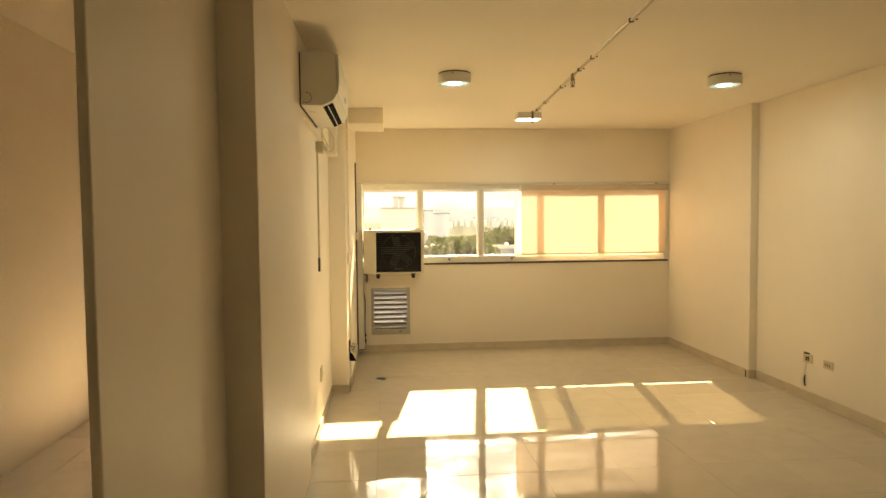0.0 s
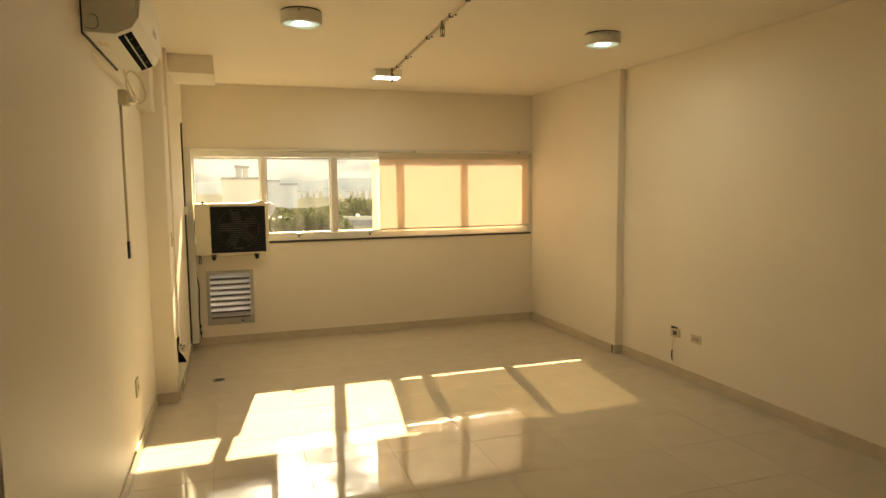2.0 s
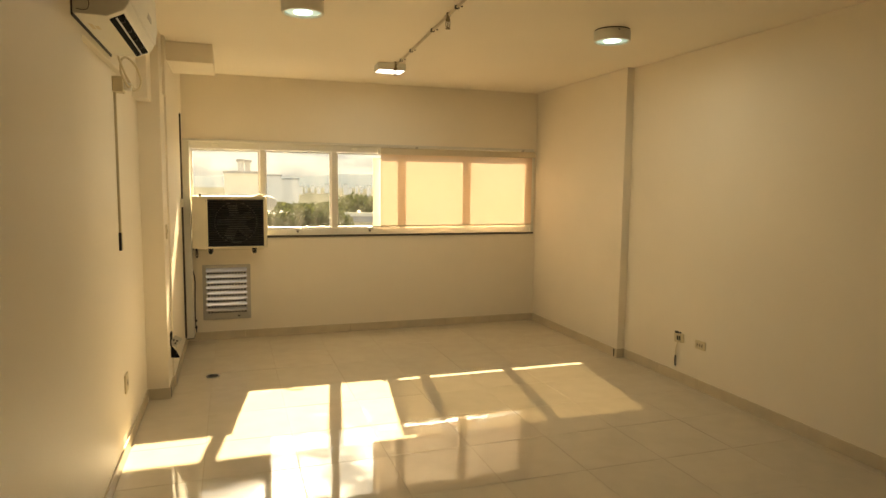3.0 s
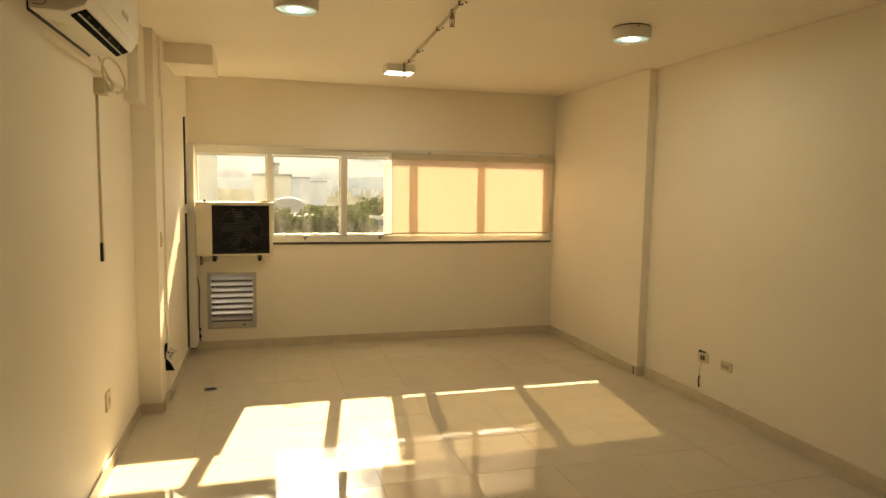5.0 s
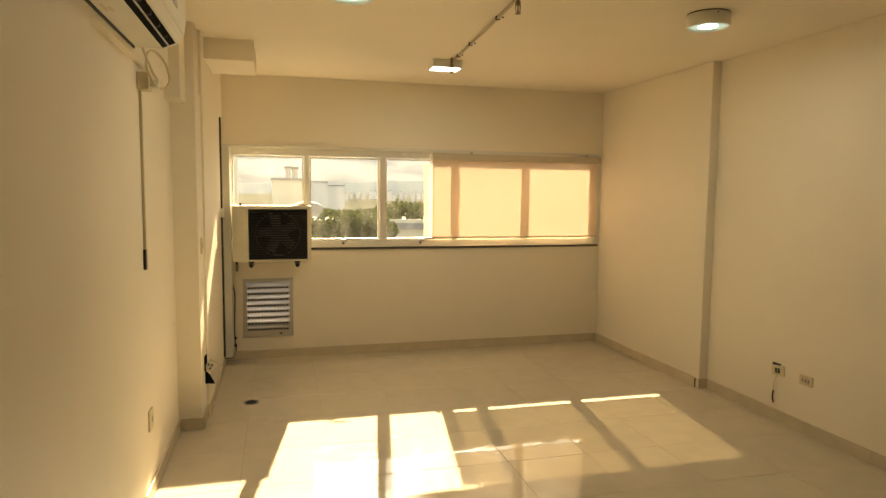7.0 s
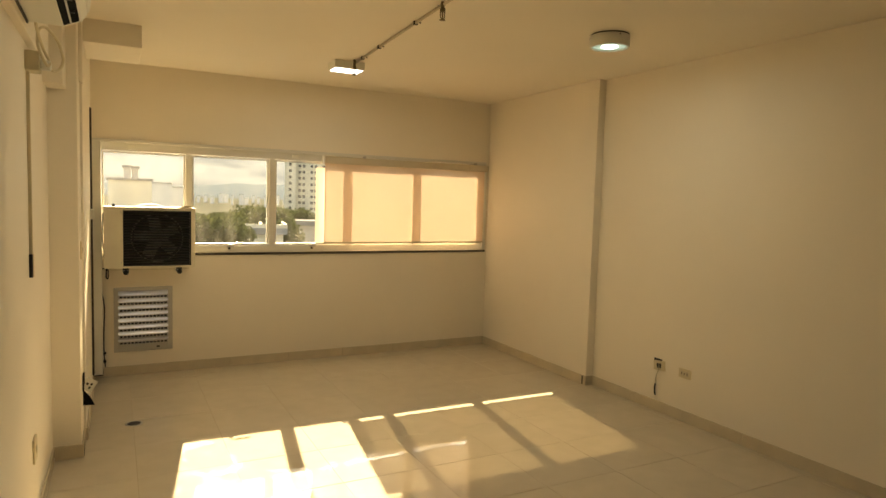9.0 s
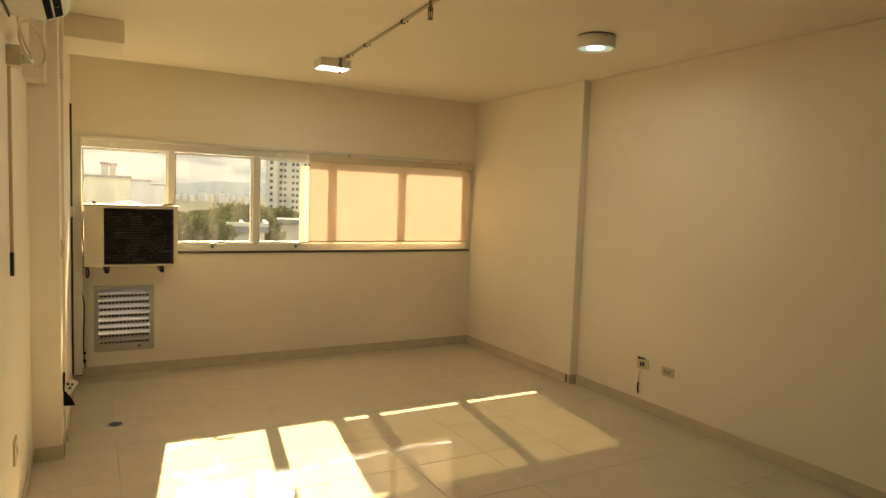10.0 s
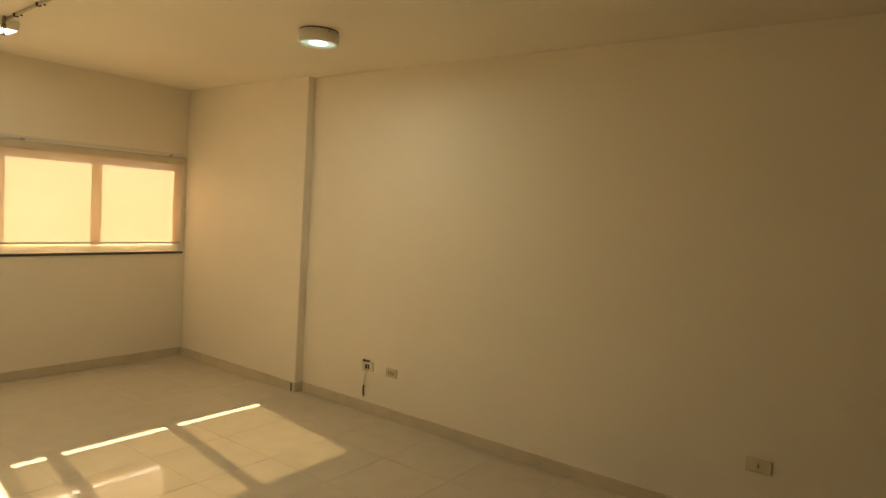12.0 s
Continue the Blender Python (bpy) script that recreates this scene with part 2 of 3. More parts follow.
def tube(name, mat, points, r, parent=None, cyclic=False):
    """A cable or pipe along smooth points."""
    cu = bpy.data.curves.new(name, "CURVE")
    cu.dimensions, cu.bevel_depth, cu.bevel_resolution, cu.resolution_u = "3D", r, 3, 8
    sp = cu.splines.new("BEZIER")
    sp.bezier_points.add(len(points) - 1)
    for bp, co in zip(sp.bezier_points, points):
        bp.co = co
        bp.handle_left_type = bp.handle_right_type = "AUTO"
    sp.use_cyclic_u = cyclic
    cu.materials.append(mat)
    ob = new(name, cu)
    if parent is not None:
        ob.parent = parent
    return ob


def prism(name, mat, outline, axis_from, axis_to, parent=None, bevel=0.0):
    """An (x, z) outline swept along y."""
    bm = bmesh.new()
    a = [bm.verts.new((x, axis_from, z)) for x, z in outline]
    b = [bm.verts.new((x, axis_to, z)) for x, z in outline]
    n = len(outline)
    bm.faces.new(a)
    bm.faces.new(list(reversed(b)))
    for k in range(n):
        bm.faces.new((a[k], b[k], b[(k + 1) % n], a[(k + 1) % n]))
    bmesh.ops.recalc_face_normals(bm, faces=bm.faces[:])
    if bevel:
        bmesh.ops.bevel(bm, geom=bm.edges[:], offset=bevel, segments=3, affect="EDGES", profile=0.5)
    return finish(bm, name, mat, parent)


def empty(name):
    return new(name)


# ---- room shell ----
H = 2.70            # ceiling
YW = 7.86           # inner face of the window wall
XR, XP = 3.87, 3.795  # right wall, and its proud part by the window
YP = 6.07
XL, XL2, XL3, XL4 = -0.245, -0.275, -0.125, -0.110  # steps of the left wall
# unseen back wall, placed near so more light bounces into the room
BACK = -0.6
WX0, WX1, WZ0, WZ1 = -0.08, 3.765, 1.075, 2.03  # window opening
VX0, VX1, VZ0, VZ1 = 0.06, 0.505, 0.22, 0.765   # vent opening


def structure(ob, label, category):
    return tagged(ob, label, category, kind="structure")


structure(boxes("wall_north", WALL, [
    ((-0.7, YW, 0), (VX0, YW + 0.2, WZ0)), ((VX1, YW, 0), (4.1, YW + 0.2, WZ0)),
    ((VX0, YW, 0), (VX1, YW + 0.2, VZ0)), ((VX0, YW, VZ1), (VX1, YW + 0.2, WZ0)),
    ((-0.7, YW, WZ0), (WX0, YW + 0.2, H)), ((WX1, YW, WZ0), (4.1, YW + 0.2, H)),
    ((WX0, YW, WZ1), (WX1, YW + 0.2, H))]), "ivory painted window wall of the empty office", "wall")
structure(boxes("wall_east", WALL, [((XR, BACK - 0.2, 0), (4.1, YP, H)), ((XP, YP, 0), (4.1, YW, H))], bevel=0.004),
          "ivory painted long side wall with a shallow pilaster", "wall")
structure(boxes("wall_west", WALL, [
    ((-0.7, 2.68, 0), (XL, 4.145, H)), ((-0.7, 4.145, 0), (XL2, 6.03, 2.24)), ((-0.7, 4.145, 2.24), (XL, 6.03, H)),
    ((-0.7, 6.03, 0), (XL3, 6.32, H)), ((-0.7, 6.32, 0), (XL4, YW, H))], bevel=0.004),
    "ivory painted side wall stepping out towards the window", "wall")
structure(boxes("partition", WALL, [((-0.41, 1.61, 0), (-0.385, 2.68, H))], bevel=0.004),
          "thin ivory painted partition in a shallow recess", "wall")
structure(boxes("lintel", WALL, [((-0.385, 1.625, 2.49), (XL, 2.68, H))], bevel=0.004), "painted lintel over the recess", "beam")
structure(boxes("wall_south", WALL, [((-2.4, BACK - 0.2, 0), (XR, BACK, 2.95))]), "plain ivory wall added unseen behind the camera to bounce light", "wall")
# the end wall's opening is added out of view to light the side room
structure(boxes("wall_side_room", WALL, [((-2.4, BACK, 0), (-2.2, YW + 0.2, 2.95)), ((-2.2, YW, 0), (-0.7, YW + 0.2, 1.08)), ((-2.2, YW, 2.03), (-0.7, YW + 0.2, 2.95)),
                                         ((-2.2, YW, 1.08), (-1.33, YW + 0.2, 2.03)), ((-0.8, YW, 1.08), (-0.7, YW + 0.2, 2.03))]),
          "plain ivory walls of the side room with an added unseen opening", "wall")
structure(boxes("ceiling", CEIL, [((-0.41, BACK - 0.2, H), (4.1, YW + 0.2, H + 0.25)), ((-0.7, 2.68, H), (-0.41, YW + 0.2, H + 0.25)),
                                  ((-2.4, BACK - 0.2, H + 0.25), (-0.41, YW + 0.2, H + 0.40))]),
          "smooth ivory painted ceiling", "ceiling")
structure(boxes("soffit", CEIL, [((XL4, 6.45, 2.552), (0.232, 7.05, H - 0.001))], bevel=0.004), "small painted drop box under the ceiling", "beam")
structure(boxes("beam_end", WALL, [((XL2, 5.80, 2.182), (-0.18, 6.03, H - 0.001))], bevel=0.004), "painted beam end above the pier", "beam")
structure(boxes("wall_fillet", CEIL, [((XL3, 6.235, 2.265), (-0.104, 6.315, H - 0.002))], bevel=0.004),
          "narrow painted pipe casing on the wall", "trim")

# skirting of tile strips with fine joints
def skirting(name, runs):
    bm = bmesh.new()
    for (x0, y0), (x1, y1) in runs:
        length = math.hypot(x1 - x0, y1 - y0)
        steps = max(1, round(length / 0.52))
        for k in range(steps):
            a, b = k / steps, (k + 1) / steps
            g = 0.0008 / max(length, 0.01)
            p, q = Vector((x0 + (x1 - x0) * (a + g), y0 + (y1 - y0) * (a + g))), Vector((x0 + (x1 - x0) * (b - g), y0 + (y1 - y0) * (b - g)))
            d = (q - p).normalized()
            nrm = Vector((-d.y, d.x)) * 0.011
            lo = (min(p.x, q.x, p.x + nrm.x), min(p.y, q.y, p.y + nrm.y), 0.0005)
            hi = (max(p.x, q.x, p.x + nrm.x), max(p.y, q.y, p.y + nrm.y), 0.082)
            add_box(bm, lo, hi, 0.0015)
    return structure(finish(bm, name, SKIRT), "beige porcelain tile skirting along the wall", "baseboard")


skirting("baseboard_north", [((XP - 0.012, YW), (XL4 + 0.012, YW))])
skirting("baseboard_east", [((XR, BACK), (XR, YP - 0.012)), ((XR, YP), (XP - 0.011, YP)), ((XP, YP), (XP, YW))])
skirting("baseboard_west", [((XL2, 6.018), (XL2, 4.15)), ((XL3 + 0.011, 6.03), (XL2, 6.03)), ((XL3, 6.308), (XL3, 6.03)),
                            ((XL4 + 0.011, 6.32), (XL3, 6.32)), ((XL4, YW - 0.012), (XL4, 6.32))])

structure(boxes("skirting_gap", RUBBER, [((XP - 0.0125, 6.095, 0.004), (XP - 0.0105, 6.112, 0.078)), ((XL3 + 0.0105, 6.045, 0.004), (XL3 + 0.0125, 6.060, 0.080))]),
          "dark open joints in the tile skirting", "trim")

# ---- window ----
def window():
    top = empty("window_1")
    structure(top, "long white aluminium strip window with five dusty panes", "window")
    yf0, yf1 = 7.885, 7.945
    bars = [(WX0, -0.036), (0.633, 0.685), (1.375, 1.430), (2.129, 2.184), (2.897, 2.952), (3.683, WX1)]
    boxes("frame", WHITE_AL, [((WX0, yf0, WZ0), (WX1, yf1, 1.138)), ((WX0, yf0, 1.958), (WX1, yf1, WZ1))]
          + [((a, yf0 + 0.001, 1.138), (b, yf1 - 0.001, 1.958)) for a, b in bars], top, 0.003)
    boxes("casing", WHITE_AL, [((WX0 - 0.03, YW - 0.012, 1.055), (WX0 + 0.012, YW + 0.02, WZ1 + 0.022)),
                               ((WX0 + 0.012, YW - 0.012, WZ1 - 0.004), (WX1 - 0.004, YW + 0.02, WZ1 + 0.022)),
                               ((WX1 - 0.03, YW - 0.008, 1.08), (WX1 + 0.012, YW + 0.02, WZ1 - 0.006))], top, 0.002)
    for (a0, a), (b, b1) in zip(bars, bars[1:]):
        lo, hi = a + 0.004, b - 0.004
        boxes("sash", WHITE_AL, [((lo, 7.90, 1.142), (lo + 0.012, 7.955, 1.954)), ((hi - 0.012, 7.90, 1.142), (hi, 7.955, 1.954)),
                                 ((lo + 0.012, 7.90, 1.142), (hi - 0.012, 7.955, 1.156)), ((lo + 0.012, 7.90, 1.940), (hi - 0.012, 7.955, 1.954))], top, 0.002)
        boxes("pane", HAZED_GLASS if a < 0.3 else GLASS, [((lo + 0.010, 7.926, 1.153), (hi - 0.010, 7.930, 1.943))], top)
    for x in (1.02, 1.80):
        boxes("handle", STEEL, [((x - 0.03, 7.872, 1.118), (x + 0.03, 7.886, 1.142)), ((x - 0.012, 7.845, 1.132), (x + 0.012, 7.874, 1.150))], top, 0.003)
        boxes("lever", STEEL, [((x + 0.01, 7.838, 1.148), (x + 0.12, 7.850, 1.162))], top, 0.003)
        boxes("stop", BLACK, [((x - 0.022, 7.858, 1.100), (x - 0.002, 7.874, 1.120))], top, 0.003)
    for x in (0.20, 1.62):
        boxes("latch", PLASTIC, [((x - 0.03, 7.868, 1.978), (x + 0.03, 7.886, 2.012))], top, 0.004)
    bm = bmesh.new()
    bmesh.ops.create_grid(bm, x_segments=2, y_segments=8, size=0.5, matrix=Matrix.Translation((1.880, 7.916, 1.53)) @ Matrix.Rotation(radians(90), 4, "X") @ Matrix.Diagonal((0.092, 0.745, 1, 1)))
    finish(bm, "film_strip", LINER, top)
    structure(boxes("sill", STONE, [((-0.03, YW - 0.014, 1.050), (WX1 + 0.01, YW + 0.024, 1.073))], bevel=0.003),
              "thin dark granite sill under the window", "sill")


window()


def roller_blind():
    top = empty("roller_blind")
    tagged(top, "lowered cream fabric roller blind glowing with sunlight at the window", "blind")
    bm = bmesh.new()
    bmesh.ops.create_grid(bm, x_segments=60, y_segments=8, size=0.5, matrix=Matrix.Translation((2.82, 7.8425, 1.56)) @ Matrix.Rotation(radians(90), 4, "X") @ Matrix.Diagonal((1.83, 0.79, 1, 1)))
    for v in bm.verts:
        v.co.y += 0.0012 * math.sin(v.co.x * 9.0) + 0.0008 * math.sin(v.co.x * 23.0 + 1)
    finish(bm, "cloth", BLIND, top, True)
    bm = bmesh.new()
    add_box(bm, (1.895, 7.80, 1.945), (3.765, 7.855, 2.012), 0.010)
    finish(bm, "valance", VALANCE, top)
    rods("bottom_bar", VALANCE, [((1.905, 7.8425, 1.162), (3.735, 7.8425, 1.162), 0.008)], top)
    boxes("end_cap", PLASTIC, [((1.880, 7.80, 1.945), (1.894, 7.855, 2.014))], top, 0.002)
    rods("bead_chain", PLASTIC, [((3.742, 7.835, 1.20), (3.742, 7.835, 1.95), 0.003), ((3.752, 7.825, 1.20), (3.752, 7.825, 1.95), 0.003)], top, 8)
    for x in (2.3, 3.6):
        boxes("bracket", STEEL, [((x, 7.84, 2.013), (x + 0.03, 7.86, 2.035))], top)


roller_blind()


def vent():
    top = empty("vent_louvre")
    tagged(top, "aluminium ventilation louvre with milky slats set in the wall", "vent")
    y = YW - 0.012
    boxes("frame", ALU, [((VX0 - 0.012, y, VZ0 - 0.012), (VX0 + 0.022, y + 0.05, VZ1 + 0.012)), ((VX1 - 0.022, y, VZ0 - 0.012), (VX1 + 0.012, y + 0.05, VZ1 + 0.012)),
                         ((VX0 + 0.022, y, VZ0 - 0.012), (VX1 - 0.022, y + 0.05, VZ0 + 0.055)), ((VX0 + 0.022, y, VZ1 - 0.018), (VX1 - 0.022, y + 0.05, VZ1 + 0.012))], top, 0.002)
    z0, z1 = VZ0 + 0.06, VZ1 - 0.02
    step = (z1 - z0) / 8
    tilt = Matrix.Rotation(radians(38), 4, "X")
    for k in range(8):
        z = z0 + (k + 0.5) * step
        bm = bmesh.new()
        add_box(bm, (VX0 + 0.022, y + 0.036, z - 0.040), (VX1 - 0.022, y + 0.039, z + 0.040), 0.0, tilt)
        finish(bm, "slat", SLAT, top)
        bm = bmesh.new()
        for j in range(13):
            x = VX0 + 0.035 + j * 0.0296
            add_box(bm, (x, y + 0.008, z - 0.036), (x + 0.021, y + 0.013, z - 0.021))
        finish(bm, "slot_row", BLACK, top)
        boxes("slat_lip", ALU, [((VX0 + 0.022, y + 0.014, z - 0.042), (VX1 - 0.022, y + 0.020, z - 0.013))], top)
    boxes("stop", BLACK, [((VX1 - 0.12, y - 0.004, VZ0 + 0.012), (VX1 - 0.095, y + 0.004, VZ0 + 0.026))], top, 0.002)


vent()


def condenser():
    top = empty("outdoor_unit")
    tagged(top, "cream steel air conditioner condenser with black fins on wall brackets", "air conditioner")
    x0, x1, y0, y1, z0, z1 = -0.02, 0.682, 7.585, 7.825, 0.972, 1.484
    boxes("body", CREAM_STEEL, [((x0, y0, z0), (0.122, y1, z1 - 0.016)), ((0.648, y0, z0), (x1, y1, z1 - 0.016)),
                                ((0.122, y0, z0), (0.648, y1, z0 + 0.016)), ((0.122, y0, z1 - 0.03), (0.648, y1, z1 - 0.016)),
                                ((0.122, y0 + 0.16, z0 + 0.016), (0.648, y1, z1 - 0.03))], top, 0.003)
    boxes("lid", CREAM_STEEL, [((x0 - 0.006, y0 - 0.006, z1 - 0.014), (x1 + 0.006, y1 + 0.004, z1))], top, 0.004)
    boxes("coil", COIL, [((0.124, y0 + 0.12, z0 + 0.018), (0.646, y0 + 0.158, z1 - 0.032))], top)
    bm = bmesh.new()
    n = 21
    for k in range(n):
        z = z0 + 0.024 + k * (z1 - z0 - 0.062) / (n - 1)
        add_box(bm, (0.123, y0 + 0.004, z - 0.0045), (0.647, y0 + 0.022, z + 0.0045), 0.0, Matrix.Rotation(radians(-25), 4, "X"))
    for x in (0.123, 0.64):
        add_box(bm, (x, y0 + 0.002, z0 + 0.016), (x + 0.008, y0 + 0.024, z1 - 0.03))
    finish(bm, "grille", BLACK, top)
    cx, cz = 0.385, 1.225
    bm = bmesh.new()
    for k in range(5):
        a = k * math.tau / 5 + 0.5
        m = Matrix.Translation((cx, y0 + 0.075, cz)) @ Matrix.Rotation(-a, 4, "Y") @ Matrix.Translation((0.105, 0, 0)) @ Matrix.Rotation(radians(28), 4, "X")
        bmesh.ops.create_cube(bm, size=1.0, matrix=m @ Matrix.Diagonal((0.15, 0.004, 0.10, 1)))
    add_cyl(bm, (cx, y0 + 0.05, cz), (cx, y0 + 0.11, cz), 0.045)
    finish(bm, "fan", FAN, top)
    bm = bmesh.new()
    bmesh.ops.create_cone(bm, cap_ends=False, segments=40, radius1=0.205, radius2=0.195, depth=0.03,
                          matrix=Matrix.Translation((cx, y0 + 0.045, cz)) @ Matrix.Rotation(radians(90), 4, "X"))
    finish(bm, "fan_ring", FAN, top, True)
    for x in (0.142, 0.555):
        boxes("bracket", STEEL, [((x - 0.018, y0 + 0.02, z0 - 0.034), (x + 0.018, YW - 0.001, z0 - 0.018)), ((x - 0.018, YW - 0.007, z0 - 0.26 + 0.2), (x + 0.018, YW - 0.001, z0 - 0.018))], top, 0.002)
        rods("rubber_foot", BLACK, [((x, y0 + 0.05, z0 - 0.036), (x, y0 + 0.05, z0), 0.024), ((x, y0 - 0.004, z0 - 0.036), (x, y0 + 0.03, z0 - 0.036), 0.020)], top)
    boxes("rail", CREAM_STEEL, [((0.0, YW - 0.006, 0.926), (0.66, YW - 0.001, 0.938))], top)
    for z in (1.02, 1.2, 1.44):
        rods("screw", STEEL, [((0.108, y0 - 0.003, z), (0.108, y0 + 0.002, z), 0.005)], top, 10)
    boxes("badge", OLD_PLASTIC, [((0.355 + k * 0.02, y0 - 0.001, z1 - 0.032), (0.369 + k * 0.02, y0 + 0.002, z1 - 0.024)) for k in range(4)], top)
    return z1


lid = condenser()
ob = rods("rubber_plug", BLACK, [((0.055, 7.66, lid), (0.055, 7.66, lid + 0.022), 0.013)])
tagged(ob, "small black rubber plug lying on the condenser lid", "plug")
ob = boxes("plastic_clip", OLD_PLASTIC, [((0.53, 7.64, lid), (0.64, 7.67, lid + 0.010)), ((0.59, 7.635, lid + 0.010), (0.66, 7.675, lid + 0.017))], bevel=0.002)
tagged(ob, "beige plastic clip lying on the condenser lid", "clip")

# pipes by the window corner
duct = empty("pipe_duct")
tagged(duct, "white plastic cable duct standing in the corner by the window", "duct")
boxes("body", PLASTIC, [((XL4, 7.64, 0.075), (-0.035, 7.80, 2.02))], duct, 0.003)
boxes("end_plate", RUBBER, [((XL4, 7.63, 0.070), (-0.033, 7.80, 0.0745))], duct)
pipe = empty("pipe_bundle")
tagged(pipe, "dark insulated pipe running up the wall beside the duct", "pipe")
boxes("channel", RUBBER, [((XL4, 7.56, 0.10), (XL4 + 0.014, 7.595, 2.265))], pipe)
boxes("cover", SKIRT, [((XL4, 7.60, 0.1), (XL4 + 0.016, 7.62, 1.1)), ((XL4, 7.60, 1.55), (XL4 + 0.016, 7.62, 1.80))], pipe, 0.002)
boxes("clamp", PLASTIC, [((XL4, 7.50, 1.38), (XL4 + 0.025, 7.63, 1.46))], pipe, 0.003)
cab = tube("loose_cable", BLACK, [(-0.025, 7.80, 1.42), (-0.03, 7.78, 1.2), (-0.012, 7.78, 1.02), (0.012, 7.80, 0.90), (0.0, 7.83, 0.86), (-0.018, 7.84, 0.95), (-0.022, 7.845, 0.6), (-0.03, 7.845, 0.25), (-0.02, 7.845, 0.09)], 0.005)
tagged(cab, "loose black cable hanging beside the condenser", "cable")
for z in (0.13, 0.2):
    tagged(boxes("cable_clip", BLACK, [((-0.035, 7.835, z), (-0.012, YW - 0.001, z + 0.02))], bevel=0.003), "small black cable clip in the corner", "clip")


# ---- wall-mounted split unit ----
def split_unit():
    top = empty("split_unit")
    tagged(top, "white wall-mounted split air conditioner with open black vane", "air conditioner")
    y0, y1 = 3.95, 4.84
    prism("body", PLASTIC, [(XL + 0.006, 2.2790), (XL + 0.006, 2.5890), (-0.0520, 2.5890), (-0.0320, 2.5660), (-0.0320, 2.3360), (-0.0520, 2.3060), (-0.1150, 2.2760)], y0, y1, top, 0.005)
    boxes("mounting_plate", BLACK, [((XL, y0 + 0.004, 2.2710), (XL + 0.006, y1 - 0.004, 2.5830))], top)
    prism("front_panel", PLASTIC, [(-0.0310, 2.3410), (-0.0310, 2.5760), (-0.0180, 2.5690), (-0.0140, 2.4210), (-0.0230, 2.3510)], y0 + 0.004, y1 - 0.004, top, 0.003)
    prism("outlet_slot", DUCT_DARK, [(-0.1140, 2.2735), (-0.1100, 2.2830), (-0.0640, 2.3070), (-0.0580, 2.2995)], y0 + 0.05, y1 - 0.04, top)
    prism("vane", ALU, [(-0.0900, 2.2815), (-0.0930, 2.2870), (-0.0870, 2.2900), (-0.0840, 2.2845)], y0 + 0.052, y1 - 0.042, top)
    for k in range(4):
        boxes("vane_pin", BLACK, [((-0.0840, y0 + 0.12 + k * 0.18, 2.2840), (-0.0660, y0 + 0.130 + k * 0.18, 2.2975))], top)
    boxes("badge", ALU, [((-0.0180, 4.44, 2.3960), (-0.0135, 4.57, 2.4210))], top)
    tube("end_mark", RUBBER, [(XL + 0.02, y0 - 0.001, 2.2960), (XL + 0.055, y0 - 0.001, 2.2960), (XL + 0.064, y0 - 0.001, 2.3060), (XL + 0.064, y0 - 0.001, 2.3360), (XL + 0.055, y0 - 0.001, 2.3490), (XL + 0.035, y0 - 0.001, 2.3510)], 0.0014, top)
    for k in range(3):
        boxes("label", OLD_PLASTIC, [((XL + 0.03 + k * 0.02, 4.12 + k * 0.03, 2.2775), (XL + 0.045 + k * 0.02, 4.22, 2.2788))], top)


split_unit()
jb = empty("junction_box")
tagged(jb, "ivory surface socket box with the air conditioner plug in it", "socket")
boxes("body", OLD_PLASTIC, [((XL2, 5.0274, 2.1163), (XL2 + 0.055, 5.1218, 2.2022))], jb, 0.004)
boxes("plug", PLASTIC, [((XL2 + 0.055, 5.0557, 2.1305), (XL2 + 0.095, 5.1029, 2.1730))], jb, 0.006)
cab = tube("power_cord", OLD_PLASTIC, [(-0.1962, 5.084, 2.1494), (-0.1691, 5.1124, 2.1352), (-0.1418, 5.1312, 2.1682), (-0.1452, 5.1218, 2.2343), (-0.1758, 5.0935, 2.2957), (-0.2098, 5.0368, 2.3051), (-0.2248, 5.0085, 2.2532), (-0.2132, 5.018, 2.1871), (-0.1860, 5.0557, 2.1494), (-0.2064, 5.0368, 2.2154), (-0.2207, 4.9424, 2.2815), (-0.2179, 4.8669, 2.3193)], 0.006)
tagged(cab, "coiled beige power cord below the split unit", "cable")
cond = empty("wall_conduit")
tagged(cond, "slim ivory surface conduit down the wall", "conduit")
boxes("channel", OLD_PLASTIC, [((XL2, 5.0652, 1.3092), (XL2 + 0.014, 5.0803, 2.1163))], cond, 0.002)
boxes("switch", BLACK, [((XL2, 5.0510, 1.2148), (XL2 + 0.014, 5.0699, 1.3186))], cond, 0.002)
boxes("switch_cover", OLD_PLASTIC, [((XL2, 5.0699, 1.2148), (XL2 + 0.016, 5.0916, 1.3186))], cond, 0.002)


